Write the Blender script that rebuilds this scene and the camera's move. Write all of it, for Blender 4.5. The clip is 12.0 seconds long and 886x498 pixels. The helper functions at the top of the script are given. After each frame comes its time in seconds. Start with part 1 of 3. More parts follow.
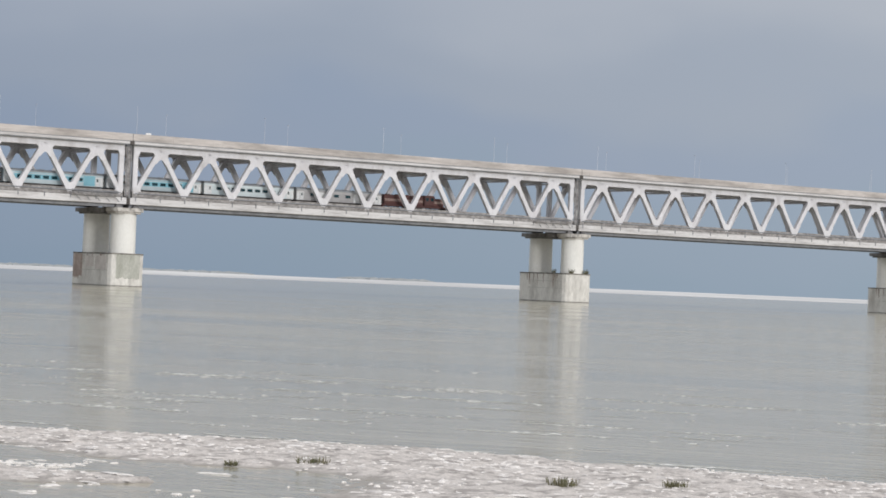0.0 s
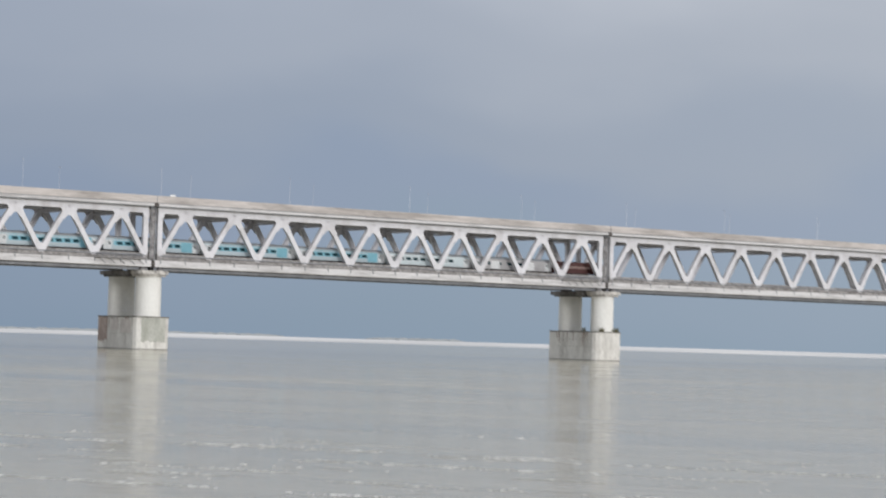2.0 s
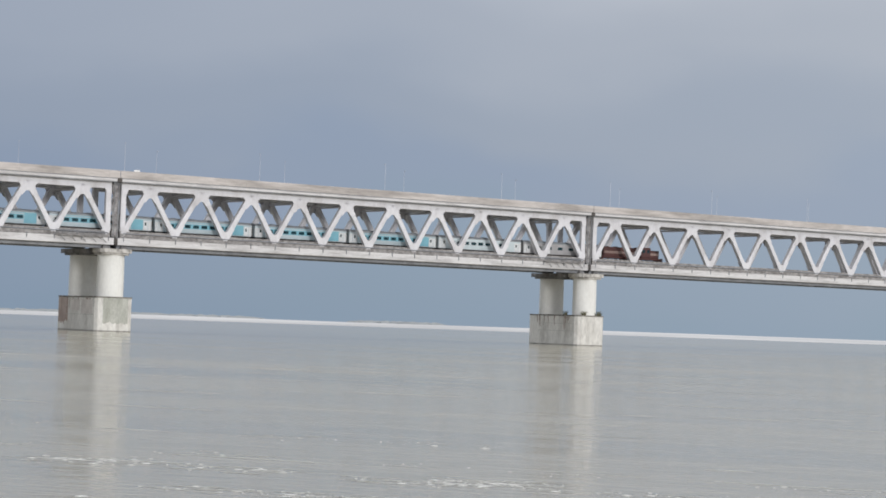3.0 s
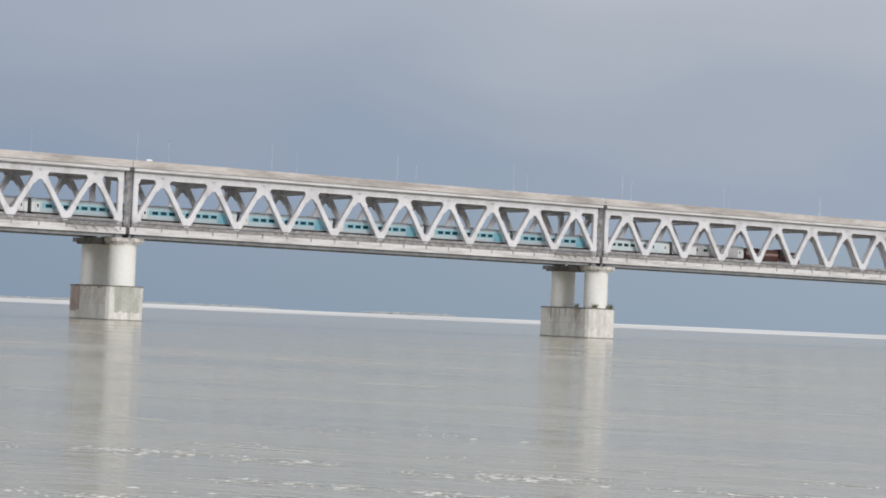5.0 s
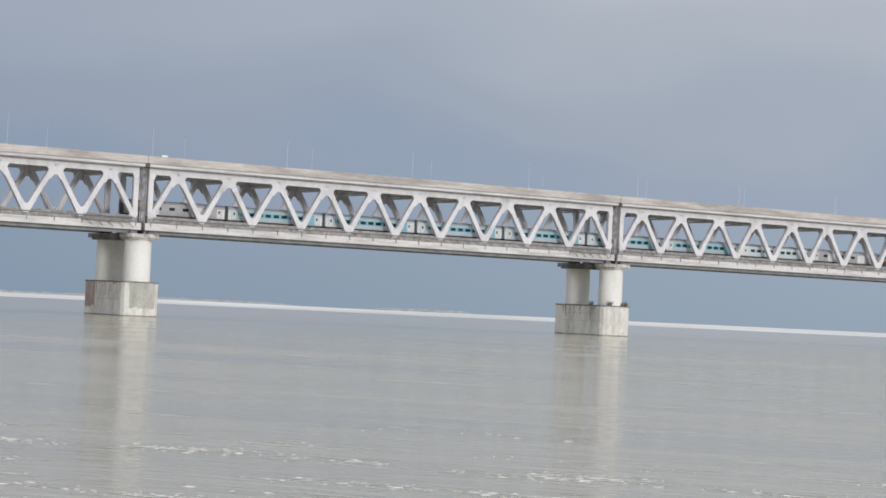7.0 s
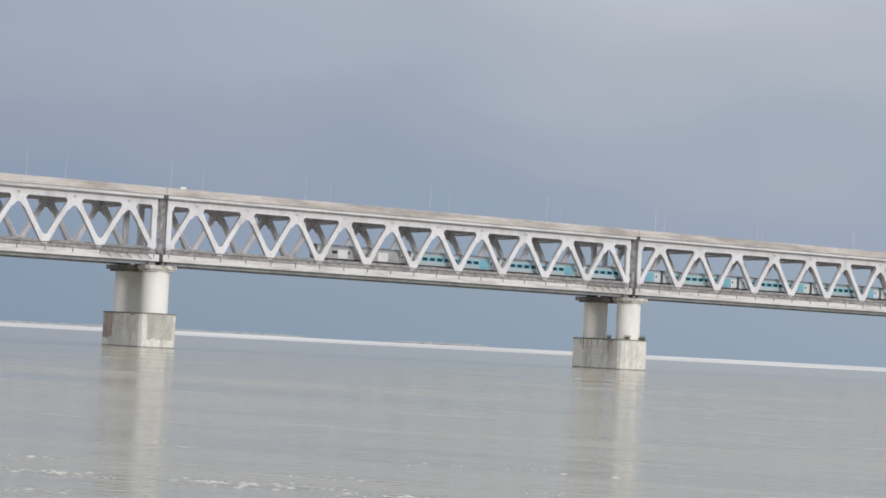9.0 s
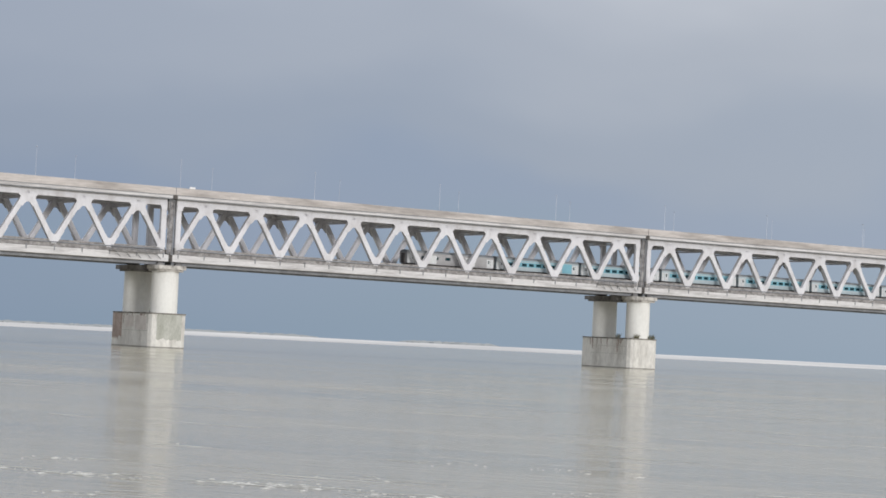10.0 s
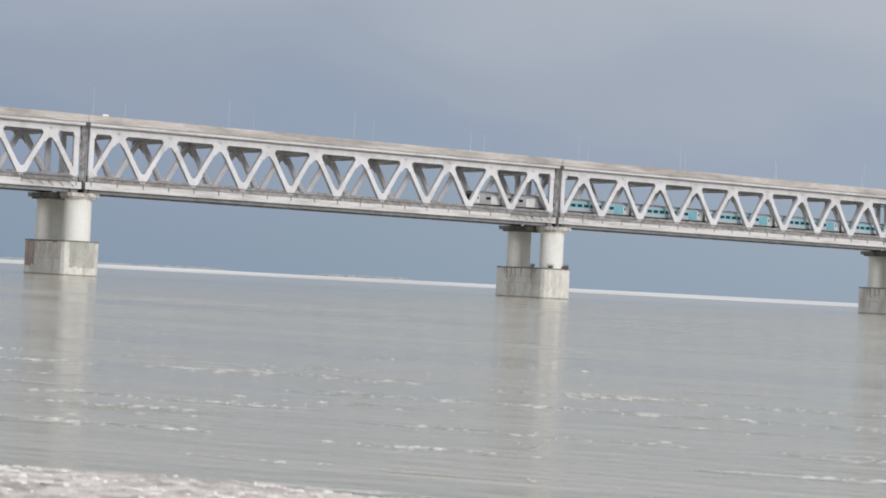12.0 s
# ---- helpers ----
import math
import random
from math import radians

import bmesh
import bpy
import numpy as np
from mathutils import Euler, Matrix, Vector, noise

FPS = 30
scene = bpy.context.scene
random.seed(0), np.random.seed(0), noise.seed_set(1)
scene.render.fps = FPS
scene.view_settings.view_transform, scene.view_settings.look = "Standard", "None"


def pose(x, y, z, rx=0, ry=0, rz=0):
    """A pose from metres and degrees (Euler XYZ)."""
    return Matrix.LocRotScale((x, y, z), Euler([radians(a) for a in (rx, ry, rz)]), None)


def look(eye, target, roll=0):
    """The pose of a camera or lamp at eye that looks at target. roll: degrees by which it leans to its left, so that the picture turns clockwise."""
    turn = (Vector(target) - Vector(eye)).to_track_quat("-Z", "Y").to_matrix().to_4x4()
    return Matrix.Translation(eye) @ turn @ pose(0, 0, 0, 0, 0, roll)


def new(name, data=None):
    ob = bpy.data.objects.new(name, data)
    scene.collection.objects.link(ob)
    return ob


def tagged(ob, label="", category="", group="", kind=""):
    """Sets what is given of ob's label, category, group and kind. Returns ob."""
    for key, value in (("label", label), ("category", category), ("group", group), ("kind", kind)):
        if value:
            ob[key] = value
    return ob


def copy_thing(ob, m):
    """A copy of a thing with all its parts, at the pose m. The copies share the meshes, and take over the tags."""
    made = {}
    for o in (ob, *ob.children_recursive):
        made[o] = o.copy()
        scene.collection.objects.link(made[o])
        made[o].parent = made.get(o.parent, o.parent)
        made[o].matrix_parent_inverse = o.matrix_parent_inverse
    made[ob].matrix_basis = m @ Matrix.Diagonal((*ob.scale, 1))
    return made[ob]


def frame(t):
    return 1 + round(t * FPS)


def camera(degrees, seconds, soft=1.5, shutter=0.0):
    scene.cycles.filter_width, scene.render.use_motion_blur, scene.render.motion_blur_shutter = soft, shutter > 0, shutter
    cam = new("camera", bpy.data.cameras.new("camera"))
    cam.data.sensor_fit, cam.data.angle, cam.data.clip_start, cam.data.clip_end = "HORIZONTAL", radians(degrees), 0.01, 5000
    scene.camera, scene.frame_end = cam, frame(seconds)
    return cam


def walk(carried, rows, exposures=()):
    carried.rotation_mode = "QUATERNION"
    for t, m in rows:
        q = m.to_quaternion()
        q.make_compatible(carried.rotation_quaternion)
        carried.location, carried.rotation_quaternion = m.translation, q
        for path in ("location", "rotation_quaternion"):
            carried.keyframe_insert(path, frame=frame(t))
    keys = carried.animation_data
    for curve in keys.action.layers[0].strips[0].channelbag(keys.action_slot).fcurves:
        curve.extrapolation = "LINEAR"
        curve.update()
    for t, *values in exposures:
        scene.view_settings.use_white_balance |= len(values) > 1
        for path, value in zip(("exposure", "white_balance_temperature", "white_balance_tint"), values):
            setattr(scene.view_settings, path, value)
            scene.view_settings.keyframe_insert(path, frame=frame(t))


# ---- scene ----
# ---- camera ----
cam = camera(22.18, 12.0, soft=1.65, shutter=0.35)
W = 13.2            # distance between the two trusses
SPAN = 125.0        # pier to pier
PANEL = 12.157      # truss panel
ENDX = 1.717        # end vertical's distance from the pier axis


def aim(eye, yaw, pitch, roll):
    y, p = radians(yaw), radians(pitch)
    way = Vector((math.cos(y) * math.cos(p), math.sin(y) * math.cos(p), math.sin(p)))
    return look(eye, Vector(eye) + way * 100, roll)


# seconds, eye, heading, tilt, lean
PATH = [
    (0.0, (-225.91, -445.13, 3.99), 55.070, 0.820, 2.342),
    (0.5, (-225.91, -445.13, 3.99), 55.209, 1.073, 1.550),
    (1.0, (-225.91, -445.13, 3.99), 55.087, 1.596, 1.360),
    (1.4, (-225.91, -445.13, 3.99), 54.980, 1.640, 1.300),
    (1.47, (-225.91, -445.13, 3.99), 54.760, 1.240, 1.293),
    (1.5, (-225.91, -445.13, 3.99), 54.886, 1.078, 1.291),
    (1.6, (-225.91, -445.13, 3.99), 55.924, 0.764, 1.371),
    (1.7, (-225.91, -445.13, 3.99), 55.987, 0.946, 1.450),
    (1.8, (-225.60, -444.74, 3.99), 55.746, 1.307, 1.529),
    (1.9, (-224.58, -443.51, 3.99), 55.353, 1.588, 1.609),
    (2.0, (-222.57, -441.04, 3.99), 55.875, 2.311, 1.688),
    (2.1, (-220.22, -438.16, 3.99), 56.008, 2.414, 1.706),
    (2.2, (-217.81, -435.22, 3.99), 55.816, 2.650, 1.724),
    (2.3, (-215.41, -432.28, 3.99), 55.864, 2.537, 1.742),
    (2.4, (-213.00, -429.34, 3.99), 56.035, 2.649, 1.760),
    (2.5, (-210.84, -426.70, 3.99), 56.174, 2.660, 1.778),
    (3.0, (-209.64, -425.23, 3.99), 55.463, 1.903, 2.011),
    (3.2, (-209.65, -425.23, 3.99), 55.620, 1.841, 2.139),
    (4.8, (-209.64, -425.23, 3.99), 56.266, 1.576, 2.343),
    (5.0, (-209.64, -425.23, 3.99), 55.749, 1.677, 2.446),
    (5.5, (-209.64, -425.23, 3.99), 55.265, 1.953, 2.279),
    (6.0, (-209.64, -425.23, 3.99), 55.509, 1.972, 2.495),
    (6.5, (-209.65, -425.23, 3.99), 55.912, 2.133, 2.734),
    (7.0, (-209.64, -425.23, 3.99), 56.123, 1.584, 2.668),
    (8.8, (-209.65, -425.24, 3.99), 56.551, 2.383, 2.938),
    (9.0, (-209.65, -425.24, 3.99), 56.614, 2.397, 2.957),
    (9.5, (-209.65, -425.23, 3.99), 56.609, 2.180, 2.841),
    (10.0, (-209.65, -425.24, 3.99), 56.846, 2.370, 2.828),
    (10.5, (-209.65, -425.24, 3.99), 56.743, 2.307, 2.837),
    (11.0, (-209.65, -425.24, 3.99), 56.179, 2.102, 2.737),
    (11.5, (-209.65, -425.24, 3.54), 55.344, 1.544, 3.012),
    (12.0, (-209.65, -425.24, 2.61), 54.592, 0.842, 2.954),
]
walk(cam, [(t, aim(e, a, b, c)) for t, e, a, b, c in PATH], [(0.0, -0.07, 6540, 10), (1.0, -0.07, 6500, 10), (2.0, -0.08, 6460, 10), (3.2, -0.07, 6460, 10), (5.0, -0.03, 6520, 10), (12.0, -0.03, 6520, 10)])

# ---- world, sun, exposure ----
world = bpy.data.worlds.new("overcast_sky")
scene.world = world
world.use_nodes = True
wn, wl = world.node_tree.nodes, world.node_tree.links
wn.clear()
w_out = wn.new("ShaderNodeOutputWorld")
w_bg = wn.new("ShaderNodeBackground")
w_bg.inputs[1].default_value = 1.0
SUN_EL, SUN_AZ = radians(13), radians(-93)   # azimuth from +x towards +y
sky = wn.new("ShaderNodeTexSky")
sky.sky_type, sky.sun_disc = "NISHITA", False
sky.sun_elevation, sky.sun_rotation = SUN_EL, math.pi / 2 - SUN_AZ
sky_dim = wn.new("ShaderNodeVectorMath")
sky_dim.operation = "SCALE"
sky_dim.inputs[3].default_value = 0.06
wl.new(sky.outputs[0], sky_dim.inputs[0])
tc = wn.new("ShaderNodeTexCoord")
sep = wn.new("ShaderNodeSeparateXYZ")
wl.new(tc.outputs["Generated"], sep.inputs[0])
mp = wn.new("ShaderNodeMapping")
mp.inputs["Scale"].default_value = (5, 5, 11)
wl.new(tc.outputs["Generated"], mp.inputs[0])
cn = wn.new("ShaderNodeTexNoise")
cn.inputs["Scale"].default_value, cn.inputs["Detail"].default_value, cn.inputs["Roughness"].default_value = 1.6, 3.0, 0.45
wl.new(mp.outputs[0], cn.inputs[0])
sh = wn.new("ShaderNodeMath")
sh.operation = "MULTIPLY_ADD"
sh.inputs[1].default_value = 0.085
wl.new(cn.outputs[0], sh.inputs[0])
sh2 = wn.new("ShaderNodeMath")
sh2.operation = "SUBTRACT"
sh2.inputs[1].default_value = 0.0425
wl.new(sep.outputs[2], sh.inputs[2])
wl.new(sh.outputs[0], sh2.inputs[0])
ramp = wn.new("ShaderNodeValToRGB")
ramp.color_ramp.interpolation = "EASE"
stops = [(z, (r * 1.015, g, b * 0.986)) for z, (r, g, b) in [(0.0, (0.256, 0.338, 0.445)), (0.03, (0.266, 0.342, 0.455)), (0.055, (0.278, 0.342, 0.466)), (0.085, (0.315, 0.368, 0.470)),
         (0.13, (0.375, 0.420, 0.510)), (0.26, (0.70, 0.73, 0.80)), (0.6, (1.0, 1.02, 1.06)), (1.0, (1.08, 1.09, 1.12))]]
el = ramp.color_ramp.elements
el[0].position, el[0].color = stops[0][0], (*stops[0][1], 1)
el[1].position, el[1].color = stops[-1][0], (*stops[-1][1], 1)
for pos, col in stops[1:-1]:
    e = el.new(pos)
    e.color = (*col, 1)
wl.new(sh2.outputs[0], ramp.inputs[0])
mixw = wn.new("ShaderNodeMix")
mixw.data_type = "RGBA"
mixw.inputs[0].default_value = 0.93
wl.new(sky_dim.outputs[0], mixw.inputs[6])
wl.new(ramp.outputs[0], mixw.inputs[7])
dotn = wn.new("ShaderNodeVectorMath")
dotn.operation = "DOT_PRODUCT"
dotn.inputs[1].default_value = (0.83, -0.56, 0.0)
wl.new(tc.outputs["Generated"], dotn.inputs[0])
gain = wn.new("ShaderNodeMapRange")
gain.inputs[1].default_value, gain.inputs[2].default_value = -0.22, 0.22
wl.new(dotn.outputs["Value"], gain.inputs[0])
hue = wn.new("ShaderNodeMix")      # bluer cloud on one hand, paler grey on the other
hue.data_type = "RGBA"
hue.inputs[6].default_value = (0.935, 0.965, 1.0, 1)
hue.inputs[7].default_value = (1.225, 1.20, 1.145, 1)
wl.new(gain.outputs[0], hue.inputs[0])
lit = wn.new("ShaderNodeVectorMath")
lit.operation = "MULTIPLY"
wl.new(mixw.outputs[2], lit.inputs[0])
wl.new(hue.outputs[2], lit.inputs[1])
wl.new(lit.outputs[0], w_bg.inputs[0])
wl.new(w_bg.outputs[0], w_out.inputs[0])

sun_data = bpy.data.lights.new("sun", "SUN")
sun_data.energy, sun_data.angle, sun_data.color = 1.5, radians(12), (1.0, 0.985, 0.985)
sun = new("sun", sun_data)
sun_way = Vector((math.cos(SUN_EL) * math.cos(SUN_AZ), math.cos(SUN_EL) * math.sin(SUN_AZ), math.sin(SUN_EL)))
sun.matrix_basis = look(sun_way * 50, (0, 0, 0))


# ---- materials ----
def material(name, base, dark=None, scale=1.0, stretch=(1, 1, 1), rough=0.6, metal=0.0, bump=0.0, bump_scale=12.0, low=0.35, high=0.7, vary=0.0, fine=0.15, spec=0.5):
    m = bpy.data.materials.new(name)
    m.use_nodes = True
    n, l = m.node_tree.nodes, m.node_tree.links
    bs = n["Principled BSDF"]
    bs.inputs["Roughness"].default_value, bs.inputs["Metallic"].default_value = rough, metal
    bs.inputs["Specular IOR Level"].default_value = spec
    co = n.new("ShaderNodeTexCoord")
    ge = n.new("ShaderNodeNewGeometry")
    ma = n.new("ShaderNodeMapping")
    ma.inputs["Scale"].default_value = stretch
    l.new(ge.outputs["Position"] if vary >= 0 else co.outputs["Object"], ma.inputs[0])
    a = n.new("ShaderNodeTexNoise")
    a.inputs["Scale"].default_value, a.inputs["Detail"].default_value, a.inputs["Roughness"].default_value = scale, 5.0, 0.62
    l.new(ma.outputs[0], a.inputs[0])
    r = n.new("ShaderNodeMapRange")
    r.inputs[1].default_value, r.inputs[2].default_value = low, high
    l.new(a.outputs[0], r.inputs[0])
    mx = n.new("ShaderNodeMix")
    mx.data_type = "RGBA"
    mx.inputs[6].default_value = (*base, 1)
    mx.inputs[7].default_value = (*(dark or [c * 0.7 for c in base]), 1)
    l.new(r.outputs[0], mx.inputs[0])
    b = n.new("ShaderNodeTexNoise")
    b.inputs["Scale"].default_value, b.inputs["Detail"].default_value = scale * 9, 4.0
    l.new(ma.outputs[0], b.inputs[0])
    hs = n.new("ShaderNodeHueSaturation")
    v = n.new("ShaderNodeMapRange")
    v.inputs[1].default_value, v.inputs[2].default_value, v.inputs[3].default_value, v.inputs[4].default_value = 0.25, 0.75, 1 - fine, 1 + fine
    l.new(b.outputs[0], v.inputs[0])
    if abs(vary) > 0:
        oi = n.new("ShaderNodeObjectInfo")
        w = n.new("ShaderNodeMapRange")
        w.inputs[3].default_value, w.inputs[4].default_value = 1 - abs(vary), 1 + abs(vary)
        l.new(oi.outputs["Random"], w.inputs[0])
        mu = n.new("ShaderNodeMath")
        mu.operation = "MULTIPLY"
        l.new(v.outputs[0], mu.inputs[0])
        l.new(w.outputs[0], mu.inputs[1])
        l.new(mu.outputs[0], hs.inputs["Value"])
    else:
        l.new(v.outputs[0], hs.inputs["Value"])
    l.new(mx.outputs[2], hs.inputs["Color"])
    l.new(hs.outputs[0], bs.inputs["Base Color"])
    if bump > 0:
        c = n.new("ShaderNodeTexNoise")
        c.inputs["Scale"].default_value, c.inputs["Detail"].default_value = bump_scale, 4.0
        l.new(ma.outputs[0], c.inputs[0])
        bp = n.new("ShaderNodeBump")
        bp.inputs["Strength"].default_value, bp.inputs["Distance"].default_value = bump, 0.05
        l.new(c.outputs[0], bp.inputs["Height"])
        l.new(bp.outputs[0], bs.inputs["Normal"])
    return m


M_STEEL = material("white_painted_steel", (0.69, 0.685, 0.71), (0.46, 0.44, 0.44), 0.30, (1, 1, 0.45), 0.5, low=0.47, high=0.82, vary=0.03, fine=0.05)
M_STEEL_DIRTY = material("grimy_painted_steel", (0.37, 0.355, 0.345), (0.14, 0.13, 0.125), 0.9, (1, 1, 2), 0.65, low=0.38, high=0.68, fine=0.25)
# dark steel fittings; on girders and cross beams the darkness is painted underside shade
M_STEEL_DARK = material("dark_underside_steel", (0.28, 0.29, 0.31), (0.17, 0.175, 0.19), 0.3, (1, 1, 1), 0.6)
M_EDGE = material("pale_slab_edge", (0.66, 0.65, 0.65), (0.36, 0.345, 0.34), 0.5, (0.22, 1, 2.2), 0.7, low=0.45, high=0.76, fine=0.12)
M_PARAPET = material("weathered_parapet_concrete", (0.56, 0.52, 0.495), (0.37, 0.34, 0.32), 0.045, (1, 1, 7), 0.85, low=0.44, high=0.60, vary=0.015, fine=0.14, bump=0.2)
M_CONC = material("pale_column_concrete", (0.80, 0.795, 0.76), (0.68, 0.67, 0.63), 0.25, (1, 1, 0.5), 0.85, low=0.45, high=0.8, fine=0.05, bump=0.15)
# grimy concrete, darkened further for the deck's shadow on the cap
M_CAP = material("grimy_cap_concrete", (0.23, 0.225, 0.225), (0.10, 0.098, 0.098), 0.5, (1, 1, 0.6), 0.9, low=0.4, high=0.65, fine=0.18, bump=0.3)
M_BASE = material("stained_base_concrete", (0.71, 0.695, 0.655), (0.45, 0.43, 0.395), 0.33, (1, 1, 0.35), 0.9, low=0.45, high=0.72, fine=0.14, bump=0.3)
# mottled concrete, kept pale as the sunlit end of the cap
M_HEAD = material("mottled_head_concrete", (0.60, 0.575, 0.54), (0.24, 0.225, 0.21), 0.8, (1, 1, 0.8), 0.9, low=0.42, high=0.66, fine=0.2, bump=0.3)
M_PATCH = material("fresh_concrete_patch", (0.66, 0.62, 0.585), (0.52, 0.48, 0.45), 0.5, (1, 1, 1), 0.9, fine=0.08)
M_STAIN = material("brown_weathering", (0.47, 0.39, 0.35), (0.25, 0.19, 0.165), 0.5, (1, 1, 0.35), 0.9, fine=0.2)
M_ALGAE = material("grey_green_algae", (0.50, 0.505, 0.46), (0.36, 0.365, 0.32), 0.6, (1, 1, 0.4), 0.9, fine=0.15)
M_RIM = material("mossy_rim_concrete", (0.30, 0.28, 0.25), (0.10, 0.095, 0.08), 0.7, (1, 1, 1), 0.9, low=0.38, high=0.62, fine=0.2)
M_RUST = material("rust_stain", (0.33, 0.25, 0.21), (0.20, 0.15, 0.12), 1.2, (1, 1, 0.3), 0.9)
M_WET = material("wet_dark_concrete", (0.36, 0.34, 0.31), (0.10, 0.095, 0.09), 0.7, (1, 1, 1), 0.5)
M_JOINT = material("stained_joint_plate", (0.44, 0.425, 0.42), (0.17, 0.155, 0.15), 0.9, (1, 1, 0.9), 0.8, low=0.4, high=0.62, fine=0.25)
M_ASPHALT = material("deck_asphalt", (0.06, 0.06, 0.06), (0.04, 0.04, 0.04), 0.3, (1, 1, 1), 0.9)
M_RAIL = material("rail_steel", (0.20, 0.17, 0.15), (0.12, 0.10, 0.09), 1.0, (1, 1, 1), 0.45, 0.7)
M_TEAL = material("teal_coach_paint", (0.50, 0.575, 0.605), (0.41, 0.49, 0.525), 0.4, (1, 1, 1), 0.4, vary=-0.08, fine=0.04)
M_TEAL_END = material("deep_teal_paint", (0.21, 0.46, 0.55), (0.17, 0.38, 0.47), 0.4, (1, 1, 1), 0.4, vary=-0.08, fine=0.04)
M_PALE = material("pale_coach_paint", (0.60, 0.68, 0.70), (0.50, 0.56, 0.58), 0.4, (1, 1, 1), 0.45, vary=-0.05, fine=0.05)
M_GREYC = material("grey_coach_paint", (0.42, 0.415, 0.42), (0.31, 0.30, 0.30), 0.4, (1, 1, 1), 0.5, vary=-0.05, fine=0.08)
M_ROOF = material("coach_roof_grey", (0.30, 0.32, 0.34), (0.21, 0.225, 0.24), 0.6, (1, 1, 1), 0.6, vary=-0.1)
M_GLASS = material("dark_coach_glass", (0.015, 0.05, 0.06), (0.01, 0.03, 0.04), 1.0, (1, 1, 1), 0.12, vary=-0.2)
M_UNDER = material("coach_underframe", (0.10, 0.09, 0.085), (0.05, 0.045, 0.04), 1.0, (1, 1, 1), 0.8, vary=-0.1)
M_DOOR = material("coach_door_white", (0.72, 0.74, 0.74), (0.6, 0.6, 0.6), 0.7, (1, 1, 1), 0.5, vary=-0.05)
M_LOCO = material("maroon_locomotive_paint", (0.105, 0.042, 0.038), (0.06, 0.026, 0.024), 0.6, (1, 1, 1), 0.5, vary=-0.05, fine=0.15)
M_LOCO_BAND = material("buff_locomotive_band", (0.36, 0.26, 0.23), (0.26, 0.19, 0.165), 0.6, (1, 1, 1), 0.5, vary=-0.05)
M_MAST = material("galvanised_mast", (0.55, 0.58, 0.63), (0.45, 0.48, 0.52), 0.5, (1, 1, 1), 0.45, 0.3)
M_SIGN = material("white_board", (0.85, 0.85, 0.85), (0.75, 0.75, 0.75), 0.8)
M_PLANT = material("dry_green_grass", (0.19, 0.175, 0.10), (0.085, 0.09, 0.045), 5.0, (1, 1, 1), 0.8, fine=0.3)
M_FOAM = material("pale_foam", (0.80, 0.80, 0.78), (0.60, 0.60, 0.58), 2.0, (1, 1, 1), 0.8, fine=0.1)
M_SCUM = material("thin_foam_film", (0.50, 0.50, 0.48), (0.41, 0.41, 0.385), 2.0, (1, 1, 1), 0.6, fine=0.08)
M_FARSAND = material("far_pale_sand", (0.68, 0.68, 0.68), (0.46, 0.46, 0.47), 0.004, (1, 1, 1), 0.95, fine=0.08)
# scrub greyed and lightened to carry the haze of distance
M_SCRUB = material("far_scrub", (0.34, 0.36, 0.37), (0.27, 0.29, 0.30), 0.02, (1, 1, 1), 0.95)
M_CLOD = material("pale_dry_sand_chips", (0.84, 0.81, 0.79), (0.58, 0.545, 0.52), 3.0, (1, 1, 1), 0.9, fine=0.2)
M_BED = material("river_bed_silt", (0.30, 0.27, 0.23), (0.22, 0.20, 0.17), 0.05, (1, 1, 1), 0.95)


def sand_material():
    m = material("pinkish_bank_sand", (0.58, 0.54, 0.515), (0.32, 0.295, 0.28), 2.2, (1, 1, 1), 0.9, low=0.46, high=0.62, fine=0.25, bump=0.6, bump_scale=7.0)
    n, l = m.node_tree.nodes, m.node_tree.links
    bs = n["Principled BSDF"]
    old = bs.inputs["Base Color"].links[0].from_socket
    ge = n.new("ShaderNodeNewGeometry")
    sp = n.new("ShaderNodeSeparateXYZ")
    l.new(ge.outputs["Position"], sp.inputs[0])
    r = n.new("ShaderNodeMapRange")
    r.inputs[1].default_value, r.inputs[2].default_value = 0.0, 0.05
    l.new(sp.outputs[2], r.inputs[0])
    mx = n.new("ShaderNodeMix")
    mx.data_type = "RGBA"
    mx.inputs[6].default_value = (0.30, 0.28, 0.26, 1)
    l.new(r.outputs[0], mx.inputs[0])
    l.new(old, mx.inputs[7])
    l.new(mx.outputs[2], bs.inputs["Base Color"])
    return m


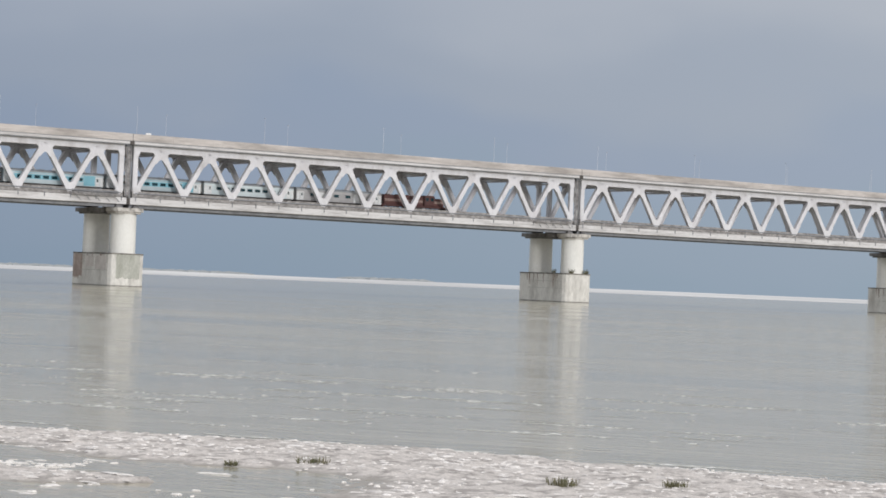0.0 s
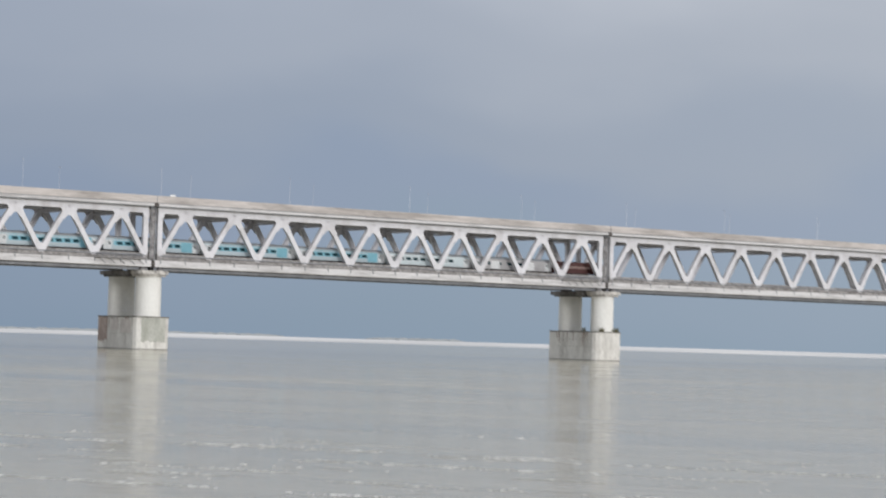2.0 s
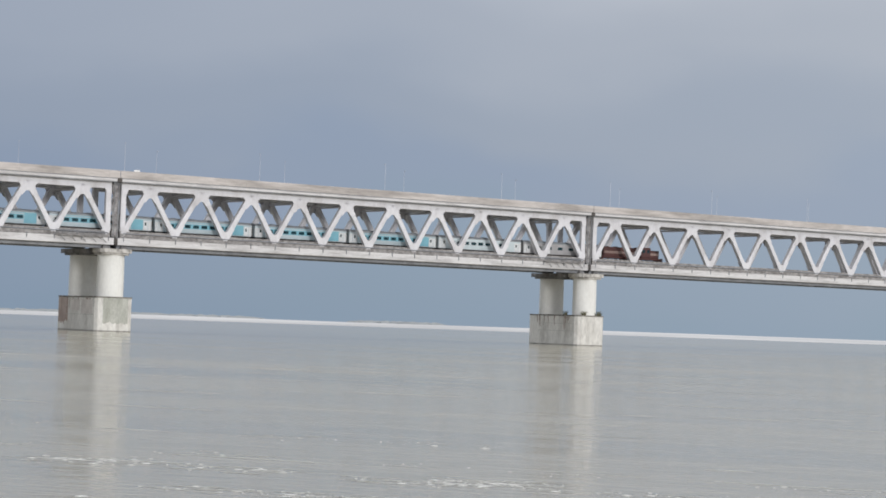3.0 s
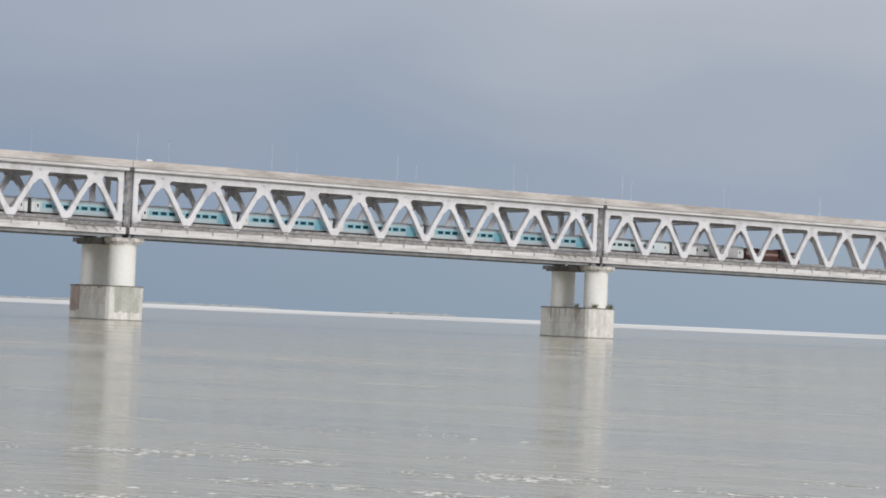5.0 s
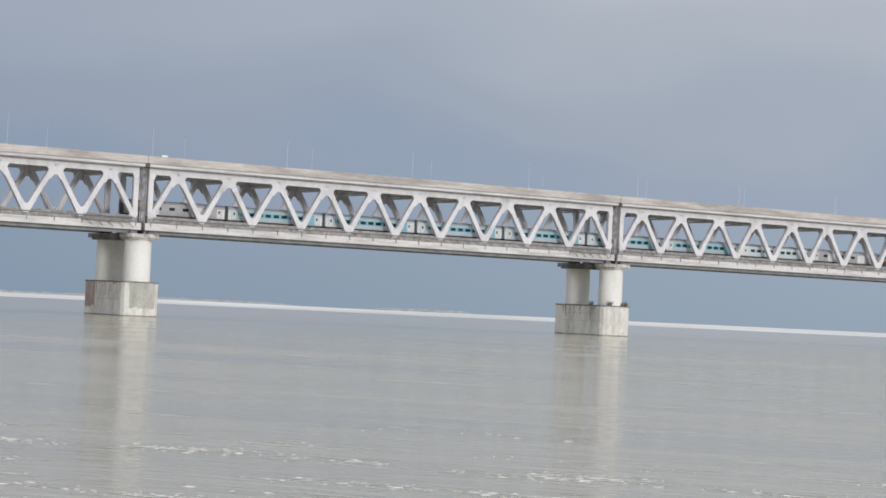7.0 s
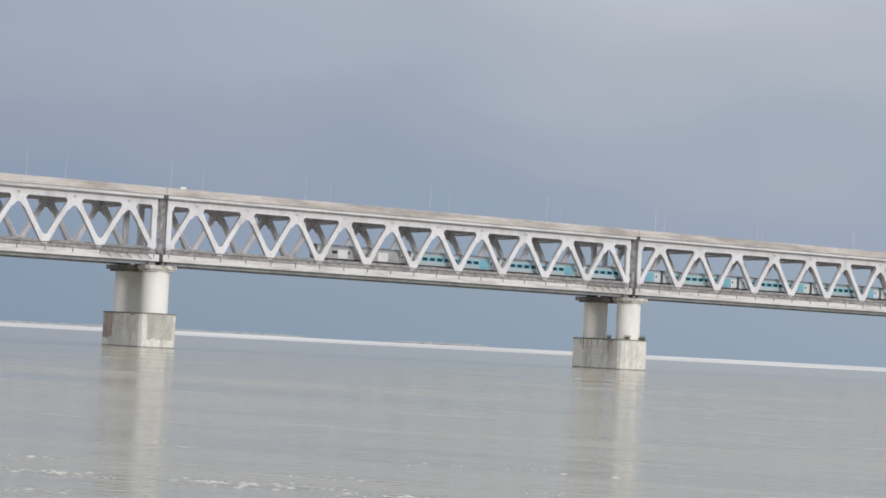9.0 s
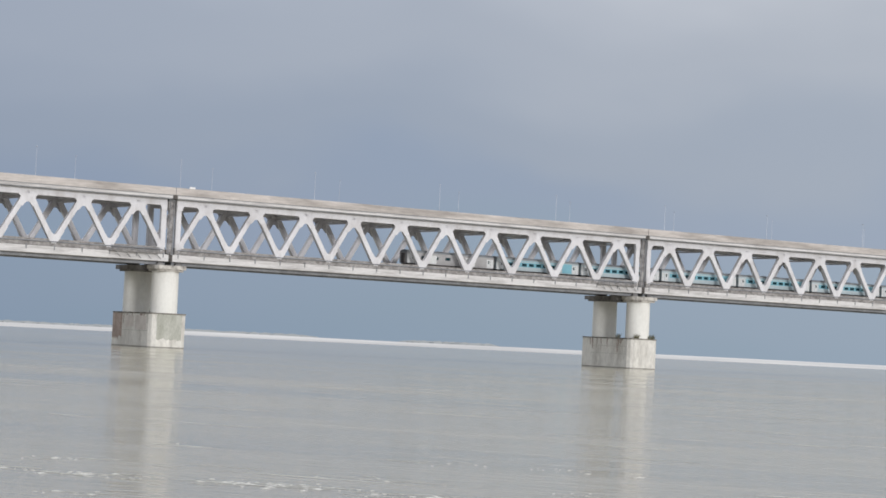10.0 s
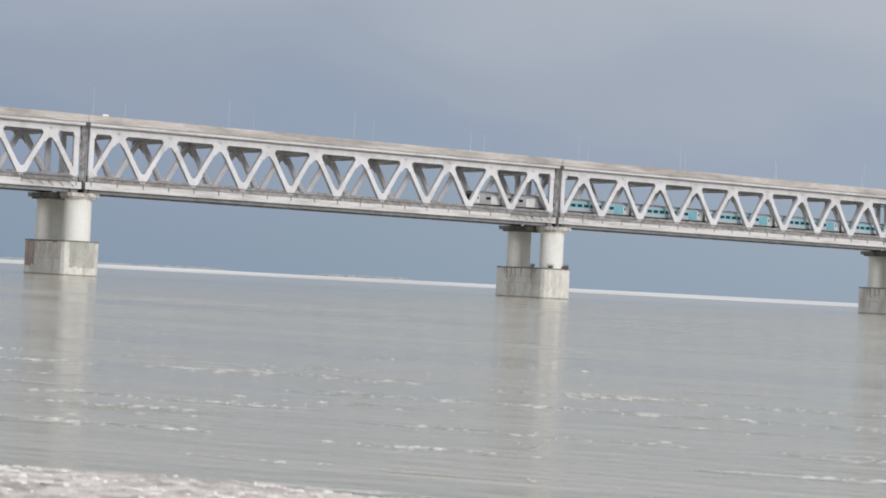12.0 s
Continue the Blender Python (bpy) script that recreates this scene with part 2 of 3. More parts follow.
def water_material():
    m = bpy.data.materials.new("silty_river_water")
    m.use_nodes = True
    n, l = m.node_tree.nodes, m.node_tree.links
    bs = n["Principled BSDF"]
    bs.inputs["IOR"].default_value, bs.inputs["Specular IOR Level"].default_value = 1.33, 0.35
    ge = n.new("ShaderNodeNewGeometry")
    ro = n.new("ShaderNodeMapping")
    ro.inputs["Rotation"].default_value = (0, 0, radians(54))
    l.new(ge.outputs["Position"], ro.inputs[0])

    def waves(scale, sx, sy, detail):
        ma = n.new("ShaderNodeMapping")
        ma.inputs["Scale"].default_value = (sx, sy, 1)
        l.new(ro.outputs[0], ma.inputs[0])
        t = n.new("ShaderNodeTexNoise")
        t.inputs["Scale"].default_value, t.inputs["Detail"].default_value = scale, detail
        l.new(ma.outputs[0], t.inputs[0])
        return t.outputs[0]

    lanes = waves(0.03, 0.35, 1.6, 4.0)
    mx = n.new("ShaderNodeMix")
    mx.data_type = "RGBA"
    mx.inputs[6].default_value = (0.363, 0.337, 0.262, 1)
    mx.inputs[7].default_value = (0.403, 0.377, 0.302, 1)
    l.new(lanes, mx.inputs[0])
    l.new(mx.outputs[2], bs.inputs["Base Color"])
    rr = n.new("ShaderNodeMapRange")
    rr.inputs[1].default_value, rr.inputs[2].default_value, rr.inputs[3].default_value, rr.inputs[4].default_value = 0.35, 0.65, 0.09, 0.16
    l.new(lanes, rr.inputs[0])
    l.new(rr.outputs[0], bs.inputs["Roughness"])
    small = waves(1.1, 0.5, 1.5, 3.0)
    big = waves(0.16, 0.4, 1.4, 3.0)
    ad = n.new("ShaderNodeMath")
    ad.operation = "MULTIPLY_ADD"
    ad.inputs[1].default_value = 2.5
    l.new(big, ad.inputs[0])
    l.new(small, ad.inputs[2])
    bp = n.new("ShaderNodeBump")
    bp.inputs["Strength"].default_value, bp.inputs["Distance"].default_value = 1.0, 0.038
    l.new(ad.outputs[0], bp.inputs["Height"])
    l.new(bp.outputs[0], bs.inputs["Normal"])
    return m


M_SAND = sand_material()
M_WATER = water_material()


# ---- mesh helpers ----
def part(name, bm, mat, parent=None, label=""):
    me = bpy.data.meshes.new(name)
    bm.normal_update()
    bm.to_mesh(me)
    bm.free()
    me.materials.append(mat)
    ob = new(name, me)
    if parent is not None:
        ob.parent = parent
    if label:
        ob["label"] = label
    return ob


def again(ob, parent, m):
    """The same mesh once more under a thing."""
    o = new(ob.name.split(".")[0], ob.data)
    o.parent = parent
    o.matrix_basis = m
    return o


def box(bm, x0, x1, y0, y1, z0, z1, bev=0.0):
    r = bmesh.ops.create_cube(bm, size=1, matrix=Matrix.Translation(((x0 + x1) / 2, (y0 + y1) / 2, (z0 + z1) / 2)) @ Matrix.Diagonal((x1 - x0, y1 - y0, z1 - z0, 1)))
    if bev:
        es = list({e for v in r["verts"] for e in v.link_edges})
        bmesh.ops.bevel(bm, geom=es, offset=bev, segments=1, affect="EDGES")
    return bm


def boxed(*a, **k):
    return box(bmesh.new(), *a, **k)


def prism(bm, ring, axis, lo, hi):
    """A polygon given in the two other axes, drawn out along one axis."""
    def at(p, s):
        q = [p[0], p[1]]
        q.insert(axis, s)
        return bm.verts.new(q)
    a, b = [at(p, lo) for p in ring], [at(p, hi) for p in ring]
    n = len(ring)
    bm.faces.new(a)
    bm.faces.new(b[::-1])
    for i in range(n):
        bm.faces.new((a[i], b[i], b[(i + 1) % n], a[(i + 1) % n]))
    bmesh.ops.recalc_face_normals(bm, faces=bm.faces[:])
    return bm


def strut(x0, z0, x1, z1, w, d, c=0.09):
    """A chamfered box member lying in a truss plane, centred on y = 0."""
    bm = bmesh.new()
    u = Vector((x1 - x0, 0, z1 - z0)).normalized()
    s = Vector((u.z, 0, -u.x))
    y = Vector((0, 1, 0))
    h, k = w / 2, d / 2
    ring = [(h, k - c), (h - c, k), (c - h, k), (-h, k - c), (-h, c - k), (c - h, -k), (h - c, -k), (h, c - k)]
    ends = []
    for p in (Vector((x0, 0, z0)), Vector((x1, 0, z1))):
        ends.append([bm.verts.new(p + s * a + y * b) for a, b in ring])
    n = len(ring)
    for i in range(n):
        bm.faces.new((ends[0][i], ends[0][(i + 1) % n], ends[1][(i + 1) % n], ends[1][i]))
    bm.faces.new(ends[0])
    bm.faces.new(ends[1][::-1])
    bmesh.ops.recalc_face_normals(bm, faces=bm.faces[:])
    return bm


def tube(bm, p0, p1, r0, r1=None, n=10):
    p0, p1 = Vector(p0), Vector(p1)
    r1 = r0 if r1 is None else r1
    m = Matrix.Translation((p0 + p1) / 2) @ (p1 - p0).to_track_quat("Z", "Y").to_matrix().to_4x4()
    bmesh.ops.create_cone(bm, cap_ends=True, segments=n, radius1=r0, radius2=r1, depth=(p1 - p0).length, matrix=m)
    return bm


def smooth(ob):
    for p in ob.data.polygons:
        p.use_smooth = True
    return ob


# ---- ground, water, banks ----
EYE0 = Vector((-226.0, -445.0, 0))
ALONG, OUT = Vector((0.588, -0.809, 0)), Vector((0.809, 0.588, 0))   # along the near shore, and out to the river
SHORE0 = Vector((-198.2, -399.2, 0))


def sheet(name, half, z, mat, label):
    bm = bmesh.new()
    bmesh.ops.create_grid(bm, x_segments=8, y_segments=8, size=half, matrix=Matrix.Translation((-200, -400, z)))
    ob = part(name, bm, mat)
    return tagged(ob, label, name, kind="structure")


sheet("ground", 4700, -3.0, M_BED, "brown silt bed beneath the wide river")
sheet("water", 4650, 0.0, M_WATER, "grey silty river water with small ripples")


def bank_height(s, q):
    """Height of the near bank at s metres along the shore, q metres out from the waterline."""
    edge = 0.9 * noise.noise(Vector((s * 0.12, 3.1, 0))) + 0.35 * noise.noise(Vector((s * 0.6, 7.7, 0)))
    edge += 0.4 * min(1.0, max(0.0, (9.0 - s) / 9.0))
    edge += 0.8 * min(1.0, max(0.0, (s - 9.0) / 4.0)) - 1.4 * math.exp(-((s - 2.5) / 4.0) ** 2) + 0.5 * min(1.0, max(0.0, (-s - 3.0) / 4.0))
    d = min(400.0, -(q + edge))
    lump = 0.03 * noise.noise(Vector((s * 0.9, q * 0.9, 1.0))) + 0.025 * noise.noise(Vector((s * 2.6, q * 2.6, 5.0)))
    if d < 0:
        return max(-1.2, 0.22 * d) + lump * 0.4
    wob = 0.8 * noise.noise(Vector((s * 0.3, 4.0, 2.0))) + 0.3 * noise.noise(Vector((s * 1.1, 9.0, 2.0)))
    inner = 3.7 + 0.5 * min(7.7, max(-3.0, s + 7.0))            # where the wet hollow begins
    hollow = 1 / (1 + math.exp(max(-50.0, min(50.0, (inner - d + wob) / 0.22))))
    hollow /= 1.0 + math.exp(max(-50.0, min(50.0, (s - 6.0) / 0.7)))
    hollow /= 1.0 + math.exp(max(-50.0, min(50.0, (d - 21.0) / 0.6)))
    bar = 2.2 * min(1.0, max(0.0, (2.0 - s) / 6.0)) ** 0.6       # a tongue of sand inside it
    bar_cover = math.exp(-((d - 12.0 + 0.5 * wob) / bar) ** 4) if bar > 0.05 else 0.0
    m = hollow * (1 - bar_cover)
    rise = min(0.085, 0.03 + 0.055 * d) + 0.05 * max(0.0, d - 20) ** 1.05
    clod = max(0.0, noise.noise(Vector((s * 3.0, q * 1.3, 8.0)))) * 0.06 + max(0.0, noise.noise(Vector((s * 6.5, q * 3.5, 2.0)))) * 0.06
    return (rise + lump + clod * min(1.0, d)) * (1 - m) + (-0.045 + 0.9 * lump + 0.25 * clod) * m


def riverbank():
    ss = [-3600, -1600, -800, -400, -250, -150, -90, -60, -40] + [-26, -20, -16] + [-13 + 0.11 * i for i in range(320)] + [34, 60, 100, 170, 260, 400, 800, 1600, 3600]
    qs = [-3600, -1600, -700, -260, -160, -110, -80, -60, -50, -42, -36, -30, -25, -21] + [-19.5 + 0.12 * i for i in range(180)] + [4, 6, 9, 14]
    verts, faces = [], []
    for q in qs:
        for s in ss:
            p = SHORE0 + ALONG * s + OUT * q
            z = bank_height(s, q)
            if q < -30:
                z = min(z, 1.9)
            verts.append((p.x, p.y, z))
    n = len(ss)
    for j in range(len(qs) - 1):
        for i in range(n - 1):
            a = j * n + i
            faces.append((a, a + n, a + n + 1, a + 1))
    me = bpy.data.meshes.new("riverbank")
    me.from_pydata(verts, [], faces)
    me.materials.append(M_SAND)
    for p in me.polygons:
        p.use_smooth = True
    ob = new("riverbank", me)
    if me.polygons[0].normal.z < 0:
        me.flip_normals()
    return tagged(ob, "pale pinkish sandy riverbank with wet runnels", "riverbank", kind="structure")


riverbank()


def far_bank():
    way, side = Vector((0.566, 0.824, 0)), Vector((0.824, -0.566, 0))
    bm = bmesh.new()
    rows = []
    for d, z in ((1740, -0.5), (1830, 0.3), (2000, 1.5), (2200, 3.0), (2600, 2.4), (4300, 0.2)):
        row = []
        for i in range(121):
            s = -2400 + 40 * i
            p = EYE0 + way * (d + (90 * noise.noise(Vector((s * 0.002, 2, 0))) + s * 0.02 if d < 1900 else 0)) + side * s
            row.append(bm.verts.new((p.x, p.y, z + 0.45 * noise.noise(Vector((s * 0.006, d * 0.01, 0))) * (d > 1800))))
        rows.append(row)
    for a, b in zip(rows, rows[1:]):
        for i in range(120):
            bm.faces.new((a[i], a[i + 1], b[i + 1], b[i]))
    tagged(part("far_bank", bm, M_FARSAND), "white sandbank along the far shore", "sandbank", kind="structure")
    rng = random.Random(5)
    bm = bmesh.new()
    for i in range(1500):
        s = rng.uniform(-1500, 1500)
        keep = noise.noise(Vector((s * 0.004, 9, 0)))
        if keep < -0.25 + 0.45 * (s > 0):
            continue
        p = EYE0 + way * rng.uniform(2210, 2400) + side * s
        w, h = rng.uniform(6, 22), rng.uniform(1.0, 3.0)
        bmesh.ops.create_icosphere(bm, subdivisions=1, radius=1, matrix=Matrix.Translation((p.x, p.y, 2.6)) @ Matrix.Diagonal((w, w, h, 1)))
    tagged(part("scrub", bm, M_SCRUB), "low scrub on the far sandbank, haze painted into its grey", "scrub", kind="stuff")


far_bank()


# ---- bridge ----
ZR = 20.4   # top of rail


def gusset(points, y0, y1):
    return prism(bmesh.new(), points, 1, y0, y1)


def bridge_span():
    span = new("bridge_span")
    top_z, low_z = 30.4, 20.3
    thick = 1.08
    x0, x1 = ENDX, SPAN - ENDX
    n = 10
    first = {}

    def put(key, make, mat, m, label=""):
        if key in first:
            return again(first[key], span, m)
        first[key] = part(key.split("/")[0], make(), mat, span, label)
        first[key].matrix_basis = m
        return first[key]

    for side, y in enumerate((0.0, W)):
        put("top_chord", lambda: boxed(x0 - 0.6, x1 + 0.6, -0.5, 0.5, 29.65, 31.1, 0.05), M_STEEL, pose(0, y, 0))
        put("bottom_chord", lambda: boxed(x0 - 0.6, x1 + 0.6, -0.45, 0.45, 19.46, 21.0, 0.05), M_STEEL_DIRTY, pose(0, y, 0), "grimy grey bottom chord")
        for x in (x0, x1):
            put("end_post", lambda: strut(0, 20.9, 0, 29.7, 1.2, 0.9), M_STEEL, pose(x, y, 0))
        for k in range(n):
            a = x0 + PANEL * k
            put("diagonal/up", lambda: strut(0, low_z, PANEL / 2, top_z, thick, 1.05), M_STEEL, pose(a, y, 0))
            put("diagonal/down", lambda: strut(PANEL / 2, top_z, PANEL, low_z, thick, 1.05), M_STEEL, pose(a, y, 0))
            yy = -0.6 if side == 0 else 0.54
            half = [(0.22, 28.15), (0.45, 28.0), (1.14, 27.2), (2.32, 27.5), (1.86, 28.35), (1.62, 28.9), (1.68, 29.3), (2.1, 29.66), (2.1, 29.8)]
            ring = half + [(-a_, b_) for a_, b_ in half[::-1]]
            put("gusset_plate/top", lambda: gusset(ring, 0, 0.06), M_STEEL, pose(a + PANEL / 2, y + yy, 0))
            if k:
                half2 = [(0.12, 22.0), (0.42, 22.12), (0.72, 22.5), (0.9, 22.85), (2.2, 22.8), (1.78, 22.1), (1.44, 21.5), (1.16, 20.95), (0.8, 20.45), (0.35, 20.15)]
                ring2 = half2 + [(-a_, b_) for a_, b_ in half2[::-1]]
                put("gusset_plate/low", lambda: gusset(ring2, 0, 0.06), M_STEEL, pose(a, y + yy, 0))
        for x, f in ((x0, 1), (x1, -1)):
            ring3 = [(-0.55 * f, 20.85), (1.5 * f, 20.85), (1.3 * f, 21.3), (1.5 * f, 21.95), (0.8 * f, 21.9), (-0.55 * f, 21.9)]
            put("gusset_plate/end%d" % f, lambda: gusset(ring3, 0, 0.06), M_STEEL, pose(x, y + yy, 0))
            ring4 = [(-0.55 * f, 29.8), (1.1 * f, 29.8), (0.75 * f, 29.2), (0.6 * f, 28.6), (-0.55 * f, 28.6)]
            put("gusset_plate/top_end%d" % f, lambda: gusset(ring4, 0, 0.06), M_STEEL, pose(x, y + yy, 0))

    # rail floor
    put("floor_slab", lambda: boxed(x0 - 1.3, x1 + 1.3, -0.95, W + 0.95, 17.98, 19.45, 0.06), M_EDGE, pose(0, 0, 0), "pale stained floor edge")
    # girders and floor beams coloured dark to carry the shade under the floor
    put("lower_girder", lambda: boxed(x0 - 1.0, x1 + 1.0, 0.15, 1.1, 17.25, 17.98), M_STEEL_DARK, pose(0, 0, 0), "girder under the floor, shade painted into its colour")
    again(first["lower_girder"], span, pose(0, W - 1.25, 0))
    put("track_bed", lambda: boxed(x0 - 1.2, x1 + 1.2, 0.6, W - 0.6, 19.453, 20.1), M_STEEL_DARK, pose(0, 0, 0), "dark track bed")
    for y in (2.8, 4.48, 8.7, 10.38):
        put("rail", lambda: boxed(0, SPAN, -0.035, 0.035, 20.1, ZR), M_RAIL, pose(0, y, 0))
    put("conduit", lambda: tube(bmesh.new(), (x0, -0.62, 20.45), (x1, -0.62, 20.45), 0.12), M_STEEL_DARK, pose(0, 0, 0), "grey cable pipe")
    for k in range(2 * n + 1):
        put("drain_spout", lambda: boxed(-0.09, 0.09, -1.06, -0.95, 18.75, 19.75), M_STEEL_DARK, pose(x0 + PANEL / 2 * k, 0, 0), "dark drain spout")
    for k in range(n):
        a = x0 + PANEL * k
        put("floor_beam", lambda: boxed(-0.3, 0.3, 0.2, W - 0.2, 17.3, 17.97), M_STEEL_DARK, pose(a, 0, 0), "cross beam with underside shade painted in")
        put("road_beam", lambda: boxed(-0.25, 0.25, 0.5, W - 0.5, 29.95, 31.05), M_STEEL, pose(a + PANEL / 2, 0, 0))
        put("road_beam", None, M_STEEL, pose(a + PANEL, 0, 0))
        put("sway_brace", lambda: boxed(-0.15, 0.15, 0.5, W - 0.5, 29.0, 29.35), M_STEEL, pose(a + PANEL / 2, 0, 0))
    # road deck
    put("road_slab", lambda: boxed(0.12, SPAN - 0.12, -1.7, W + 1.7, 31.2, 31.85, 0.04), M_EDGE, pose(0, 0, 0), "pale road slab with stained edge")
    put("road_surface", lambda: boxed(0.2, SPAN - 0.2, -1.3, W + 1.3, 31.854, 31.93), M_ASPHALT, pose(0, 0, 0), "dark asphalt road surface")
    # dark strip drawing the shadow line between slab and top chord
    put("drip_ledge", lambda: boxed(0.3, SPAN - 0.3, -1.66, -0.3, 31.03, 31.199), M_STEEL_DARK, pose(0, 0, 0), "dark strip painted as the shadow gap under the road slab")
    for k in range(50):
        a = 2.5 * k + 0.005 + (0.14 if k == 0 else 0)
        for y in (-1.82, W + 1.58):
            put("parapet_panel" if k else "parapet_panel/end", lambda: boxed(0, 2.49 if k else 2.35, 0, 0.24, 31.88, 33.42, 0.012), M_PARAPET, pose(a, y, 0))
    put("edge_joint", lambda: boxed(0.3, SPAN - 0.3, -1.78, -1.3, 31.74, 31.879), M_STEEL_DARK, pose(0, 0, 0), "dark joint beneath the parapet")
    return tagged(span, "white double-deck steel truss bridge span with concrete road deck", "bridge span", "bridge spans")


def bridge_pier():
    pier = new("bridge_pier")
    cy = (0.1, 13.05)
    for y in cy:
        bm = bmesh.new()
        bmesh.ops.create_cone(bm, cap_ends=False, segments=40, radius1=2.93 if y > 1 else 2.84, radius2=2.88 if y > 1 else 2.79, depth=8.9, matrix=Matrix.Translation((-0.45, y, 11.65)))
        smooth(part("column", bm, M_CONC, pier))
    def rounded(x, y0, y1, c):
        return [(-x + c, y0), (x - c, y0), (x - c * 0.3, y0 + c * 0.3), (x, y0 + c), (x, y1 - c), (x - c * 0.3, y1 - c * 0.3), (x - c, y1), (-x + c, y1), (-x + c * 0.3, y1 - c * 0.3), (-x, y1 - c), (-x, y0 + c), (-x + c * 0.3, y0 + c * 0.3)]
    # cap in two colours: this dark part paints the deck's shadow
    bm = prism(bmesh.new(), [(a - 0.5, b) for a, b in rounded(3.9, 3.4, 17.0, 1.0)], 2, 16.25, 17.15)
    prism(bm, [(a - 0.5, b) for a, b in rounded(3.3, 3.4, 16.3, 1.0)], 2, 15.85, 16.26)
    part("pier_cap", bm, M_CAP, pier, "grimy concrete pier cap with deck shade painted in")
    # near head in paler concrete, sunlight put into its colour
    bm = prism(bmesh.new(), [(a - 0.3, b) for a, b in rounded(3.55, -3.35, 3.397, 1.5)], 2, 16.35, 17.15)
    prism(bm, [(a - 0.3, b) for a, b in rounded(3.15, -2.95, 3.397, 1.5)], 2, 15.9, 16.36)
    part("cap_head", bm, M_HEAD, pier, "mottled concrete column head, sunlit tone painted in")
    for y in (0.0, W):
        for x in (-2.1, 2.1):
            bm = boxed(x - 0.75, x + 0.75, y - 0.8, y + 0.8, 17.14, 17.6, 0.04)
            box(bm, x - 0.5, x + 0.5, y - 0.5, y + 0.5, 17.55, 17.97, 0.03)
            part("bearing", bm, M_CAP, pier)
    def shifted(x, y0, y1, c):
        return [(a - 0.4, b) for a, b in rounded(x, y0, y1, c)]
    part("pier_base", prism(bmesh.new(), shifted(4.2, -2.85, 16.9, 1.3), 2, -3.0, 7.0), M_BASE, pier, "stained grey concrete caisson head")
    part("base_rim", prism(bmesh.new(), shifted(4.27, -2.92, 16.97, 1.3), 2, 6.97, 7.25), M_RIM, pier, "dark mossy top rim")
    part("tide_band", prism(bmesh.new(), shifted(4.22, -2.87, 16.92, 1.3), 2, -0.5, 0.26), M_WET, pier, "dark wet waterline band")
    for z in (3.4, 5.15):
        part("pour_joint", boxed(-4.62, -4.55, -1.5, 12.5, z, z + 0.09), M_ALGAE, pier)
    # thin wandering runs of rust from the rim
    rng = random.Random(11)
    for i in range(12):
        y, h = rng.uniform(-0.6, 14.2), rng.uniform(0.8, 3.6)
        w = rng.uniform(0.08, 0.24)
        left, right = [], []
        for j in range(8):
            f = j / 7
            mid = y + 0.12 * math.sin(3.1 * f + i) + rng.uniform(-0.04, 0.04)
            half = w * (1 - f) ** 0.6 * rng.uniform(0.6, 1.2) + 0.02
            left.append((mid - half, 6.96 - h * f))
            right.append((mid + half, 6.96 - h * f))
        part("rust_run", prism(bmesh.new(), left + right[::-1], 0, -4.612, -4.55), M_RUST if i % 3 else M_STAIN, pier, "brown rust streak")
    return tagged(pier, "twin pale concrete columns on a stained caisson head", "bridge pier", "bridge piers")


def pier_ladder():
    """The caged ladder in the joint between two spans."""
    lad = new("access_ladder")
    part("backing", boxed(-0.72, 0.72, -0.3, -0.15, 19.6, 30.6, 0.02), M_JOINT, lad, "grey stained joint plate")
    for x in (-0.45, 0.45):
        part("stile", boxed(x - 0.06, x + 0.06, -0.5, -0.38, 19.6, 31.0), M_STEEL_DARK, lad)
    r = None
    for i in range(23):
        if r is None:
            r = part("rung", boxed(-0.45, 0.45, -0.47, -0.41, -0.03, 0.03), M_STEEL_DARK, lad)
            r.matrix_basis = pose(0, 0, 20)
        else:
            again(r, lad, pose(0, 0, 20 + 0.49 * i))
    part("joint_bracket", boxed(-0.8, 0.8, -0.7, 0.3, 30.6, 31.1, 0.05), M_STEEL_DARK, lad, "dark expansion joint bracket")
    # two solid black boxes give the darkness of the open joint, above and below
    part("joint_recess", boxed(-0.5, 0.5, -1.88, -0.71, 31.05, 31.84, 0.03), M_UNDER, lad, "black box painting the dark of the expansion joint")
    part("lower_bracket", boxed(-0.4, 0.4, -1.0, 0.3, 18.1, 19.4, 0.05), M_UNDER, lad, "black box painting the dark gap under the joint")
    return tagged(lad, "dark steel access ladder in the joint between spans", "ladder", "ladders over the piers")


def maintenance_stage():
    st = new("maintenance_stage")
    part("platform", boxed(-14, -3, -1.9, -1.0, 19.5, 19.6), M_STEEL_DIRTY, st)
    for z in (20.1, 20.6):
        part("handrail", tube(bmesh.new(), (-14, -1.85, z), (-3, -1.85, z), 0.05, n=6), M_STEEL_DARK, st)
    for i in range(8):
        x = -14 + i * 11 / 7
        part("stanchion", tube(bmesh.new(), (x, -1.85, 19.6), (x, -1.85, 20.6), 0.05, n=6), M_STEEL_DARK, st)
    for i in range(5):
        x = -13 + i * 2.3
        part("brace", tube(bmesh.new(), (x, -1.8, 19.5), (x + 1.6, -1.0, 18.4), 0.06, n=6), M_STEEL_DARK, st)
    return tagged(st, "dark maintenance stage hung beside the floor edge", "platform", "stages beside the piers")


